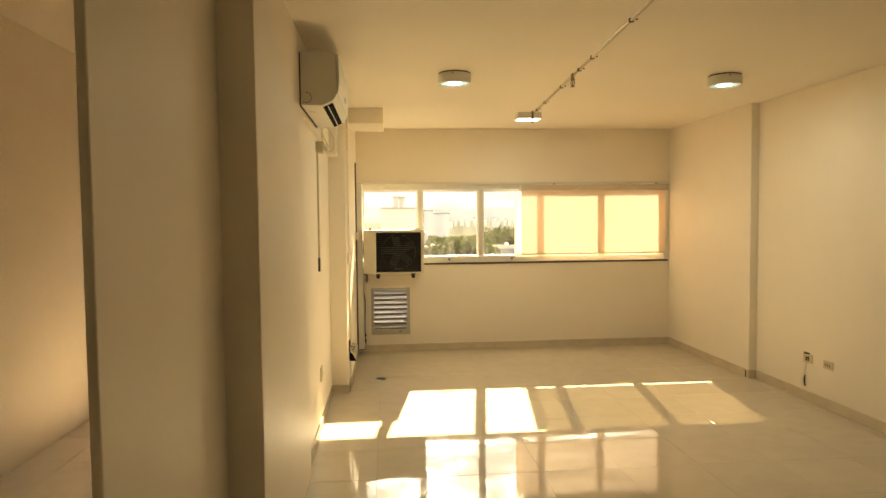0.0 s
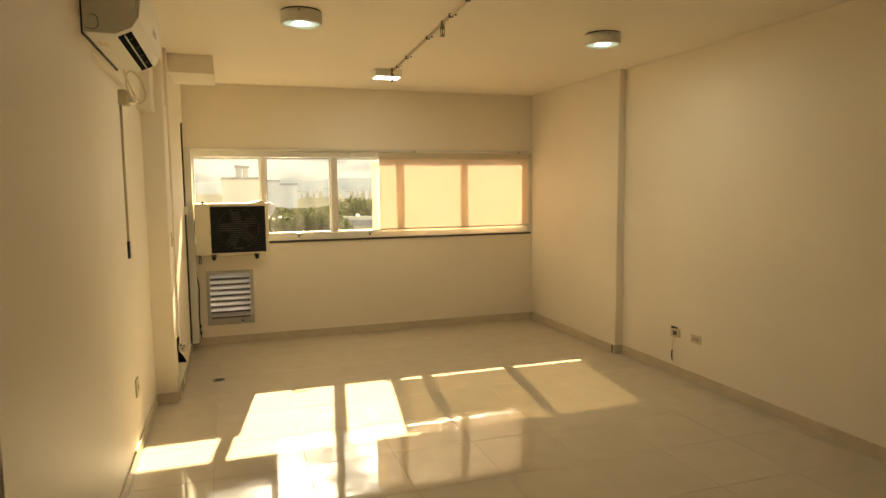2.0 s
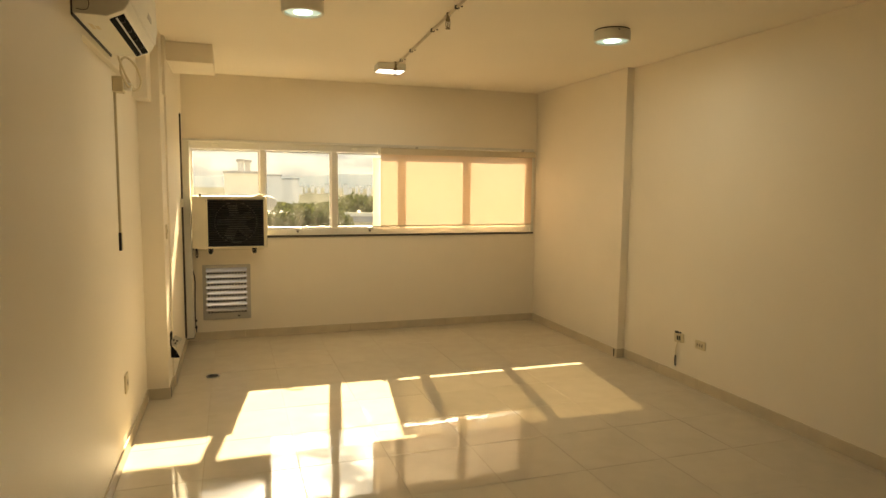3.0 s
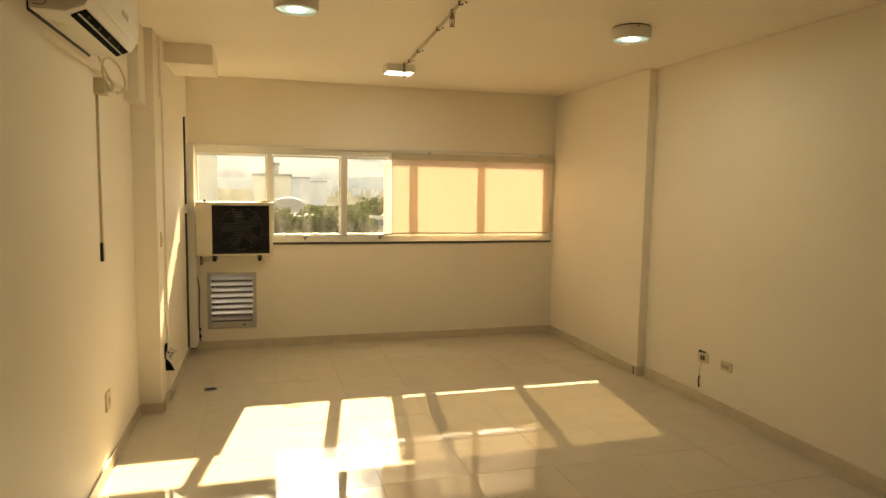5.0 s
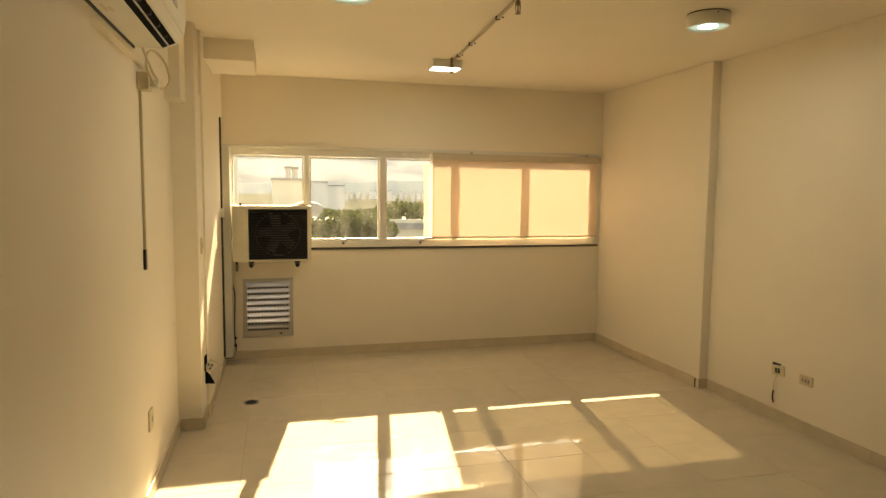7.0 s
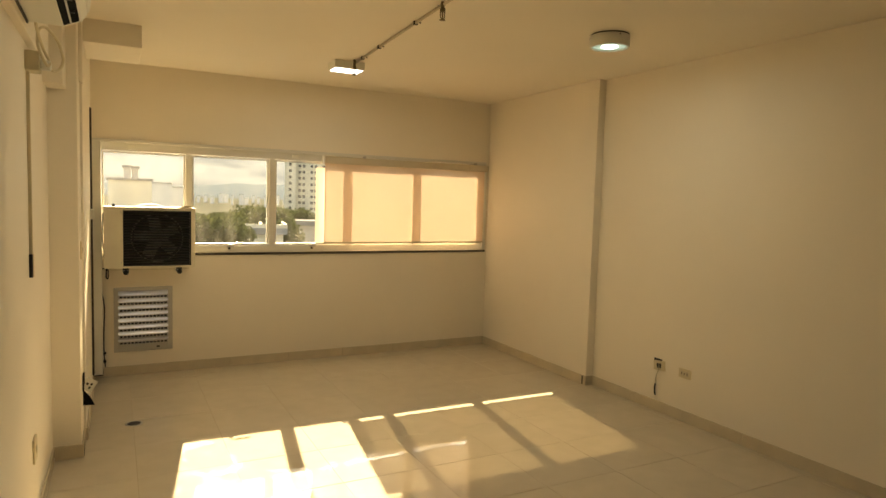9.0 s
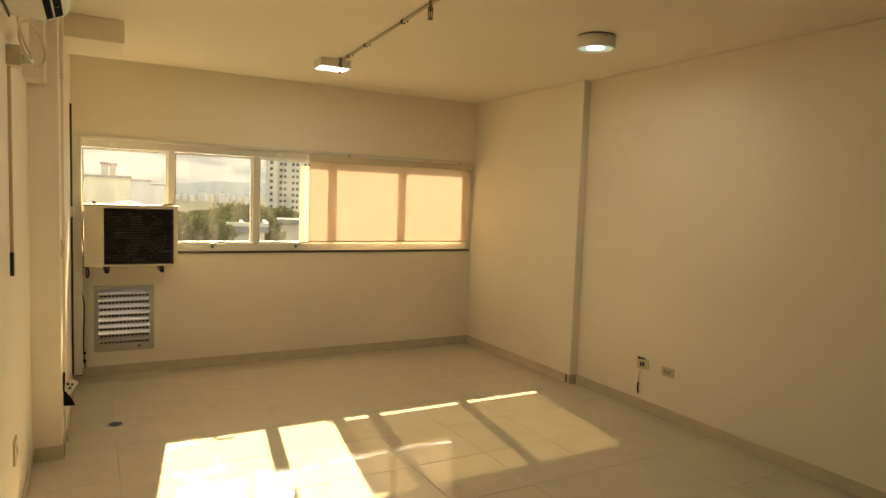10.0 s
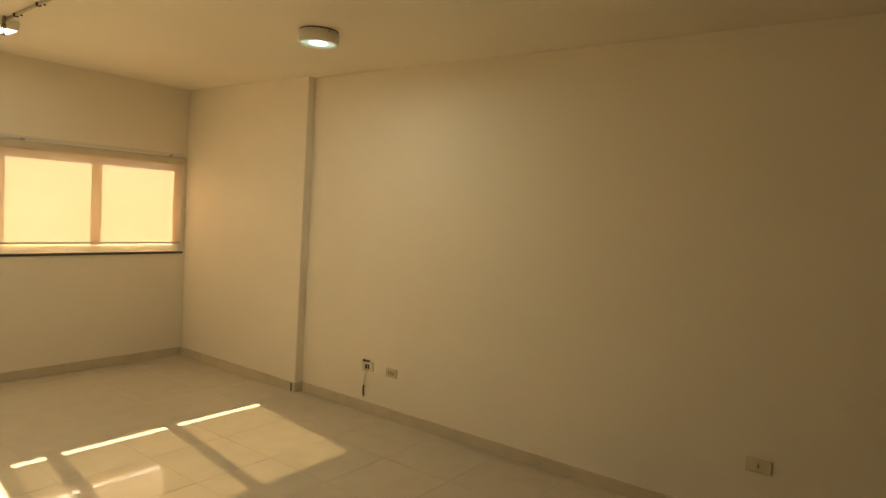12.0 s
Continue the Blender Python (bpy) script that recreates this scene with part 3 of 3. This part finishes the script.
# ---- sockets ----
def socket(name, at, nx, label, holes=3, w=0.115, h=0.072, lean=0.0):
    """A rectangular wall plate on an x-facing wall, with its inserts."""
    top = empty(name)
    tagged(top, label, "socket", group="wall sockets")
    x, y, z = at
    m = Matrix.Translation(at) @ Matrix.Rotation(radians(lean), 4, "X")
    def piece(pname, mat, lo, hi, b=0.0):
        bm = bmesh.new()
        add_box(bm, lo, hi, b)
        bmesh.ops.transform(bm, matrix=m, verts=bm.verts[:])
        return finish(bm, pname, mat, top)
    s = nx
    piece("plate", OLD_PLASTIC, (min(0, s * 0.010), -w / 2, -h / 2), (max(0, s * 0.010), w / 2, h / 2), 0.003)
    for k in range(holes):
        yy = (k - (holes - 1) / 2) * 0.026
        piece("insert", BLACK if holes == 2 else SKIRT, (min(s * 0.010, s * 0.013), yy - 0.009, -0.018), (max(s * 0.010, s * 0.013), yy + 0.009, 0.018), 0.001)
        piece("hole", BLACK, (min(s * 0.013, s * 0.014), yy - 0.003, -0.008), (max(s * 0.013, s * 0.014), yy + 0.003, 0.008))
    return top


broken = socket("wall_socket", (XR, 5.292, 0.367), -1, "broken ivory wall socket with loose wire hanging out", 2, 0.115, 0.075, -6)
socket("wall_socket", (XR, 5.040, 0.365), -1, "ivory three-way wall socket above the skirting", 3, 0.112, 0.070)
socket("wall_socket", (XR, 2.455, 0.392), -1, "ivory single wall socket above the skirting", 1, 0.125, 0.075)
socket("wall_socket", (XL2, 5.09, 0.42), 1, "ivory wall socket near the floor", 1, 0.10, 0.11)
socket("wall_switch", (XL3, 6.16, 1.245), 1, "slim ivory wall switch on the pier", 1, 0.05, 0.11)
boxes("open_back", BLACK, [((XR - 0.004, 5.27, 0.395), (XR - 0.001, 5.35, 0.418))], broken)
tube("wire", OLD_PLASTIC, [(XR - 0.012, 5.29, 0.34), (XR - 0.02, 5.30, 0.30), (XR - 0.016, 5.315, 0.25), (XR - 0.012, 5.32, 0.21)], 0.003, broken)
tube("wire_end", BLACK, [(XR - 0.012, 5.32, 0.215), (XR - 0.014, 5.322, 0.17), (XR - 0.010, 5.318, 0.125)], 0.006, broken)
torn = empty("torn_socket")
tagged(torn, "torn-out metal socket hanging from the pier wall", "socket")
boxes("box", DUCT_DARK, [((XL3 - 0.001, 6.19, 0.36), (XL3 + 0.010, 6.29, 0.455))], torn, 0.002)
bm = bmesh.new()
add_box(bm, (XL3 + 0.010, 6.195, 0.352), (XL3 + 0.070, 6.207, 0.432), 0.003, Matrix.Rotation(radians(32), 4, "Y"))
finish(bm, "insert", STEEL, torn)
bm = bmesh.new()
for dx, dz in ((-0.012, 0.010), (0.010, 0.004), (-0.002, -0.016)):
    add_box(bm, (XL3 + 0.034 + dx, 6.192, 0.386 + dz), (XL3 + 0.046 + dx, 6.196, 0.400 + dz), 0.001, Matrix.Rotation(radians(32), 4, "Y"))
finish(bm, "contact", DUCT_DARK, torn)
prism("cover", DUCT_DARK, [(XL3 + 0.002, 0.365), (XL3 + 0.002, 0.262), (XL3 + 0.066, 0.258), (XL3 + 0.040, 0.315)], 6.215, 6.220, torn)


# ---- ceiling things ----
def round_lamp(x, y):
    top = empty("ceiling_lamp")
    tagged(top, "round white surface-mounted ceiling lamp with a cool lit lens", "lamp", group="round ceiling lamps")
    lathe("housing", PLASTIC, [(0.124, 0.0), (0.126, -0.004), (0.126, -0.067), (0.122, -0.073), (0.112, -0.073), (0.108, -0.065), (0.108, -0.057)], (x, y, H - 0.008), top)
    lathe("gasket", RUBBER, [(0.121, 0.0), (0.121, -0.0085)], (x, y, H), top)
    lathe("lens", LENS, [(0.107, -0.0), (0.107, -0.008), (0.085, -0.010)], (x, y, H - 0.061), top)
    lathe("led", LED, [(0.055, 0.0), (0.055, -0.004), (0.04, -0.006)], (x, y, H - 0.0705), top)
    for a in (0.3, 2.4, 4.5):
        c, d = math.cos(a), math.sin(a)
        rods("screw", RUBBER, [((x + 0.127 * c, y + 0.127 * d, H - 0.02), (x + 0.122 * c, y + 0.122 * d, H - 0.02), 0.005)], top, 8)


round_lamp(0.775, 4.97)
round_lamp(2.895, 4.95)

led = empty("emergency_light")
tagged(led, "small white rectangular emergency light on the ceiling", "lamp")
boxes("housing", PLASTIC, [((1.615, 6.66, H - 0.062), (1.865, 6.84, H))], led, 0.004)
boxes("panel", LED_PANEL, [((1.628, 6.672, H - 0.0655), (1.852, 6.828, H - 0.0622))], led)


def sprinkler(x, y, drop):
    top = empty("sprinkler")
    tagged(top, "brass fire sprinkler head hanging from the ceiling", "sprinkler", group="sprinklers")
    rods("stem", BRASS, [((x, y, H), (x, y, H - drop), 0.010), ((x, y, H - drop), (x, y, H - drop - 0.018), 0.015)], top)
    b = H - drop - 0.018
    rods("arm", BRASS, [((x - 0.013, y, b), (x - 0.013, y, b - 0.030), 0.0028), ((x + 0.013, y, b), (x + 0.013, y, b - 0.030), 0.0028),
                        ((x - 0.013, y, b - 0.030), (x, y, b - 0.044), 0.0028), ((x + 0.013, y, b - 0.030), (x, y, b - 0.044), 0.0028), ((x, y, b), (x, y, b - 0.04), 0.004)], top, 8)
    rods("deflector", BRASS, [((x, y, b - 0.044), (x, y, b - 0.047), 0.017)], top)


sprinkler(1.675, 4.93, 0.035)
sprinkler(1.755, 6.60, 0.055)

run = empty("ceiling_conduit")
tagged(run, "thin painted conduit clipped along the ceiling", "conduit")
def on_run(y):
    return 1.585 + (y - 3.25) * 0.0575
rods("pipe", VALANCE, [((on_run(0.2), 0.2, H - 0.012), (on_run(6.66), 6.66, H - 0.012), 0.009)], run)
for y in (1.2, 2.0, 2.8, 3.6, 4.4, 4.75, 5.35, 6.05, 6.45):
    x = on_run(y)
    boxes("clip", RUBBER, [((x - 0.013, y - 0.010, H - 0.023), (x + 0.013, y + 0.010, H - 0.001))], run, 0.002)
    rods("screw", RUBBER, [((x + 0.035, y + 0.01, H - 0.006), (x + 0.035, y + 0.01, H), 0.007)], run, 8)
tube("hook", STEEL, [(1.675, 4.93, H - 0.004), (1.70, 4.95, H - 0.006), (1.70, 4.99, H - 0.006), (1.675, 4.99, H - 0.004)], 0.004, run)

drain = empty("floor_drain")
tagged(drain, "round steel drain cover in the tiled floor", "drain")
lathe("rim", STEEL, [(0.055, 0.0), (0.055, 0.004), (0.048, 0.006), (0.044, 0.004)], (0.17, 6.52, 0.0003), drain, 32)
lathe("cap", COIL, [(0.043, 0.0), (0.043, 0.0045), (0.03, 0.005)], (0.17, 6.52, 0.0006), drain, 32)


# ---- outside ----
FACADE = material("pale_render", (0.70, 0.64, 0.50), 0.8, vary=0.08, scale=0.15, fine=3, spec=0.0)
FACADE2 = material("grey_render", (0.50, 0.47, 0.42), 0.8, vary=0.1, scale=0.2, fine=3, spec=0.0)
DARK_WINDOW = material("dark_window", (0.05, 0.05, 0.05), 0.2)
ROOFING = material("weathered_roof", (0.28, 0.27, 0.26), 0.7, vary=0.15, scale=0.3, fine=4, spec=0.0)
LEAF = fabric("foliage", (0.085, 0.095, 0.035), 0.0, 0.28)
# far facades: distance haze is put into the colour as a faint glow
HAZE_GLOW = material("haze_glow_facade", (0.30, 0.29, 0.27), 0.9, vary=0.1, scale=0.1, fine=2, spec=0.0)
HAZE_GLOW.node_tree.nodes["Principled BSDF"].inputs["Emission Color"].default_value = (0.52, 0.50, 0.46, 1)
HAZE_GLOW.node_tree.nodes["Principled BSDF"].inputs["Emission Strength"].default_value = 0.085
BARK = material("bark", (0.08, 0.06, 0.045), 0.9, vary=0.2, scale=6)
GRASS = material("city_ground", (0.10, 0.10, 0.08), 0.9, vary=0.3, scale=0.05, fine=0.6, spec=0.0)
GZ = -10.0


def spot(az, dist, z=GZ):
    return (0.2 + dist * math.sin(radians(az)), 1.2 + dist * math.cos(radians(az)), z)


structure(boxes("ground", GRASS, [((-4000, -4000, GZ - 1), (4000, 4800, GZ))]), "town ground reaching to the hills", "ground")

# hills: a weak blue-grey emission paints the haze in front of them
hill_mat = bpy.data.materials.new("haze_glow_hills")
hill_mat.use_nodes = True
hb = hill_mat.node_tree.nodes["Principled BSDF"]
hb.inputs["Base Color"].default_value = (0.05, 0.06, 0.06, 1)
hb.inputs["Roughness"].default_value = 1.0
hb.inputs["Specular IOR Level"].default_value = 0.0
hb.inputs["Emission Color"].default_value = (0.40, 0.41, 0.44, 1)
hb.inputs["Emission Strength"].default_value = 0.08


def hills():
    bm = bmesh.new()
    cols = []
    n = 260
    for k in range(n + 1):
        az = -50 + 120 * k / n
        el = 0.66 + 0.40 / (1 + math.exp(7.5 - az)) - 0.25 / (1 + math.exp(24 - az)) + 0.12 * noise.noise((az * 0.21, 3.1, 0)) + 0.10 * noise.noise((az * 0.5, 1.7, 0)) + 0.05 * noise.noise((az * 1.7, 0.4, 2))
        top = 1.6 + 3000 * math.tan(radians(el))
        cols.append([bm.verts.new(spot(az, d, z)) for d, z in ((2300, GZ), (2500, GZ + (top - GZ) * (0.45 + 0.15 * noise.noise((az * 0.6, 9, 1)))), (3000, top), (3600, GZ))])
    for a, b in zip(cols, cols[1:]):
        for i in range(3):
            bm.faces.new((a[i], b[i], b[i + 1], a[i + 1]))
    bmesh.ops.recalc_face_normals(bm, faces=bm.faces[:])
    return structure(finish(bm, "backdrop", hill_mat, smooth=True), "blue-grey hills on the horizon, their haze painted as a glow", "hills")


hills()


def building(az0, az1, dist, el_top, mat, label, depth=14.0, rows=0, cols=0, rim=False):
    """A block between two bearings, with its windows set in the front."""
    p, q = Vector(spot(az0, dist)), Vector(spot(az1, dist))
    w = (q - p).length
    top_z = 1.6 + dist * math.tan(radians(el_top))
    h = top_z - GZ
    mid = (p + q) / 2
    base = empty("building")
    base.matrix_world = pose(mid.x, mid.y, GZ, 0, 0, -(az0 + az1) / 2)
    tagged(base, label, "building", group="buildings outside")
    boxes("wall", mat, [((-w / 2, 0, 0), (w / 2, depth, h))], base)
    boxes("roof", ROOFING, [((-w / 2 - 0.3, -0.3, h), (w / 2 + 0.3, depth + 0.3, h + 0.5))], base)
    if rim:
        a, b = -w / 2 - 0.3, w / 2 + 0.3
        boxes("parapet", FACADE, [((a, -0.3, h + 0.5), (b, -0.05, h + 0.8)), ((a, depth + 0.05, h + 0.5), (b, depth + 0.3, h + 0.8)),
                                  ((a, -0.05, h + 0.5), (a + 0.25, depth + 0.05, h + 0.8)), ((b - 0.25, -0.05, h + 0.5), (b, depth + 0.05, h + 0.8)),
                                  ((w * 0.1, -0.05, h + 0.5), (w * 0.1 + 0.25, depth + 0.05, h + 0.75))], base)
    if rows:
        me = None
        for r in range(rows):
            for c in range(cols):
                x = -w / 2 + (c + 0.5) * w / cols + (0.45 - 0.9 * (c % 2)) * (cols > 1)
                z = h - 2.2 - r * 2.9
                if z < 1:
                    continue
                if me is None:
                    o = boxes("window", DARK_WINDOW, [((-0.62, -0.06, -0.7), (0.62, 0.10, 0.6))], base)
                    me = o.data
                else:
                    o = new("window", me)
                    o.parent = base
                o.location = (x, 0, z)
    return base


building(13.3, 14.25, 306, 8.6, FACADE, "slim pale stair tower with a column of small windows", 18, 20, 1)
building(14.25, 21.5, 311, 8.4, FACADE, "tall pale apartment block with many rows of small windows", 18, 19, 14)
building(-0.5, 2.65, 150, 0.92, FACADE, "pale flat-roofed hall with a stair tower", 20)
building(0.62, 1.12, 158, 1.95, FACADE2, "pale rooftop water tower", 6)
building(1.2, 1.66, 159, 1.90, FACADE2, "pale rooftop stair tower", 6)
building(2.65, 4.2, 290, 0.75, HAZE_GLOW, "grey distant office block with haze glow in its colour", 20)
building(4.2, 5.7, 310, 0.45, HAZE_GLOW, "pale distant office block with haze glow in its colour", 20)
building(-14, -3.2, 60, 9.0, FACADE, "pale neighbouring block with plain walls", 16)
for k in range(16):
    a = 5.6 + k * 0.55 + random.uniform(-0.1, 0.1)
    building(a, a + random.uniform(0.15, 0.4), 600 + random.uniform(0, 400), random.uniform(-0.25, 0.12), HAZE_GLOW, "small distant apartment tower with haze glow in its colour", 20)
for k in range(7):
    a = 3.0 + k * 2.3
    building(a, a + random.uniform(1.5, 2.6), 95 + 9 * (k % 3), random.uniform(-3.1, -2.6), ROOFING if k % 2 else FACADE2, "low town building with a flat roof", 12, 1, 4)
building(8.0, 13.0, 52, -3.3, FACADE, "low white building with a wide flat roof and pale parapet", 11, rim=True)
building(13.1, 22, 68, -2.5, FACADE2, "low grey warehouse with a flat roof", 16)


def barrel_shed(az0, az1, dist, el_side, rise):
    """A shed with a low barrel roof and a lattice of ribs in its end."""
    p, q = Vector(spot(az0, dist)), Vector(spot(az1, dist))
    w, mid = (q - p).length, (p + q) / 2
    h = 1.6 + dist * math.tan(radians(el_side)) - GZ
    base = empty("shed")
    base.matrix_world = pose(mid.x, mid.y, GZ, 0, 0, -(az0 + az1) / 2)
    tagged(base, "pale shed with a barrel roof and latticed end", "shed", group="buildings outside")
    arc = [(w / 2 * math.cos(k * math.pi / 14), h + rise * math.sin(k * math.pi / 14)) for k in range(15)]
    prism("wall", FACADE2, [(-w / 2, 0), (w / 2, 0), (w / 2, h), (-w / 2, h)], 0, 14, base)
    prism("roof", FACADE2, arc, 0, 14, base)
    for x, z in arc[2:13]:
        boxes("rib", ROOFING, [((x - 0.05, -0.08, h - 1.2), (x + 0.05, -0.01, z - 0.1))], base)
    boxes("rail", ROOFING, [((-w * 0.4, -0.12, h + rise * k - 0.06), (w * 0.4, -0.085, h + rise * k + 0.06)) for k in (-0.5, 0.0, 0.45)], base)


barrel_shed(1.2, 3.8, 120, -1.5, 1.1)


def tree(az, dist, el_top, spread, seed):
    """A tapered trunk, limbs, and a crown of many small leaf clumps."""
    rnd = random.Random(seed)
    x, y, _ = spot(az, dist)
    top_z = 1.6 + dist * math.tan(radians(el_top))
    h = top_z - GZ
    base = empty("tree")
    base.location = (x, y, GZ)
    tagged(base, "broad green street tree with an uneven crown", "tree", group="street trees")
    bm = bmesh.new()
    add_cyl(bm, (0, 0, 0), (0, 0, h * 0.5), 0.35, 0.2, 10)
    tips = []
    for k in range(9):
        a = k * 2.4 + rnd.random()
        r = spread * rnd.uniform(0.35, 0.85)
        tip = Vector((r * math.cos(a), r * math.sin(a), h * rnd.uniform(0.62, 0.90)))
        add_cyl(bm, (0, 0, h * rnd.uniform(0.3, 0.48)), tip, 0.14, 0.04, 6)
        tips.append(tip)
    finish(bm, "trunk", BARK, base)
    verts, faces = [], []
    for k in range(6500):
        c = rnd.choice(tips)
        d = Vector((rnd.gauss(0, 1), rnd.gauss(0, 1), rnd.gauss(0, 0.6)))
        p = c + d.normalized() * spread * 0.42 * rnd.random() ** 0.4
        p.z = min(p.z, h * (1 - 0.10 * (p.x * p.x + p.y * p.y) / (spread * spread)) + rnd.uniform(-0.4, 0.2))
        u = Vector((rnd.gauss(0, 1), rnd.gauss(0, 1), rnd.gauss(0, 1))).normalized() * rnd.uniform(0.12, 0.28)
        v = u.orthogonal().normalized() * rnd.uniform(0.09, 0.2)
        i = len(verts)
        verts += [p - u, p + v, p + u, p - v]
        faces.append((i, i + 1, i + 2, i + 3))
    me = bpy.data.meshes.new("crown")
    me.from_pydata([tuple(v) for v in verts], [], faces)
    me.materials.append(LEAF)
    crown = new("crown", me)
    crown.parent = base
    tagged(crown, kind="stuff")


tree(4.9, 46, -1.35, 4.0, 1)
tree(2.2, 44, -2.4, 3.2, 2)
tree(10.9, 62, -0.75, 4.4, 3)
tree(8.6, 95, -2.4, 3.0, 4)
tree(13.0, 85, -0.9, 3.2, 5)
tree(15.7, 75, -0.5, 2.6, 6)
tree(6.9, 105, -2.2, 3.0, 7)
tree(17.5, 80, -1.4, 4.0, 8)
for k in range(5):
    tree(3.4 + k * 2.6, 150 + 18 * (k % 3), -1.5 - 0.2 * (k % 2), 4.5, 20 + k)

# ---- floor: slab and porcelain tiles, last ----
floor = structure(boxes("floor", GROUT, [((-2.4, BACK - 0.2, -0.2), (4.1, YW + 0.2, -0.0015))]), "glossy cream porcelain tile floor with fine joints", "floor")
PX, PY, OX, OY = 0.519, 0.513, 0.165, 4.04
tile_mesh = None
for i in range(-5, 8):
    for j in range(-9, 8):
        if tile_mesh is None:
            bm = bmesh.new()
            add_box(bm, (0.0012, 0.0012, -0.010), (PX - 0.0012, PY - 0.0012, 0.0), 0.0008)
            o = finish(bm, "tile", TILE, floor)
            tile_mesh = o.data
        else:
            o = new("tile", tile_mesh)
            o.parent = floor
        o.location = (OX + i * PX, OY + j * PY, random.uniform(-0.0003, 0.0))
        o.scale = (0.5 if i == 7 else 1.0, 0.85 if j == 7 else 1.0, 1.0)
        o.rotation_euler = (random.uniform(-0.0013, 0.0013), random.uniform(-0.0013, 0.0013), 0)
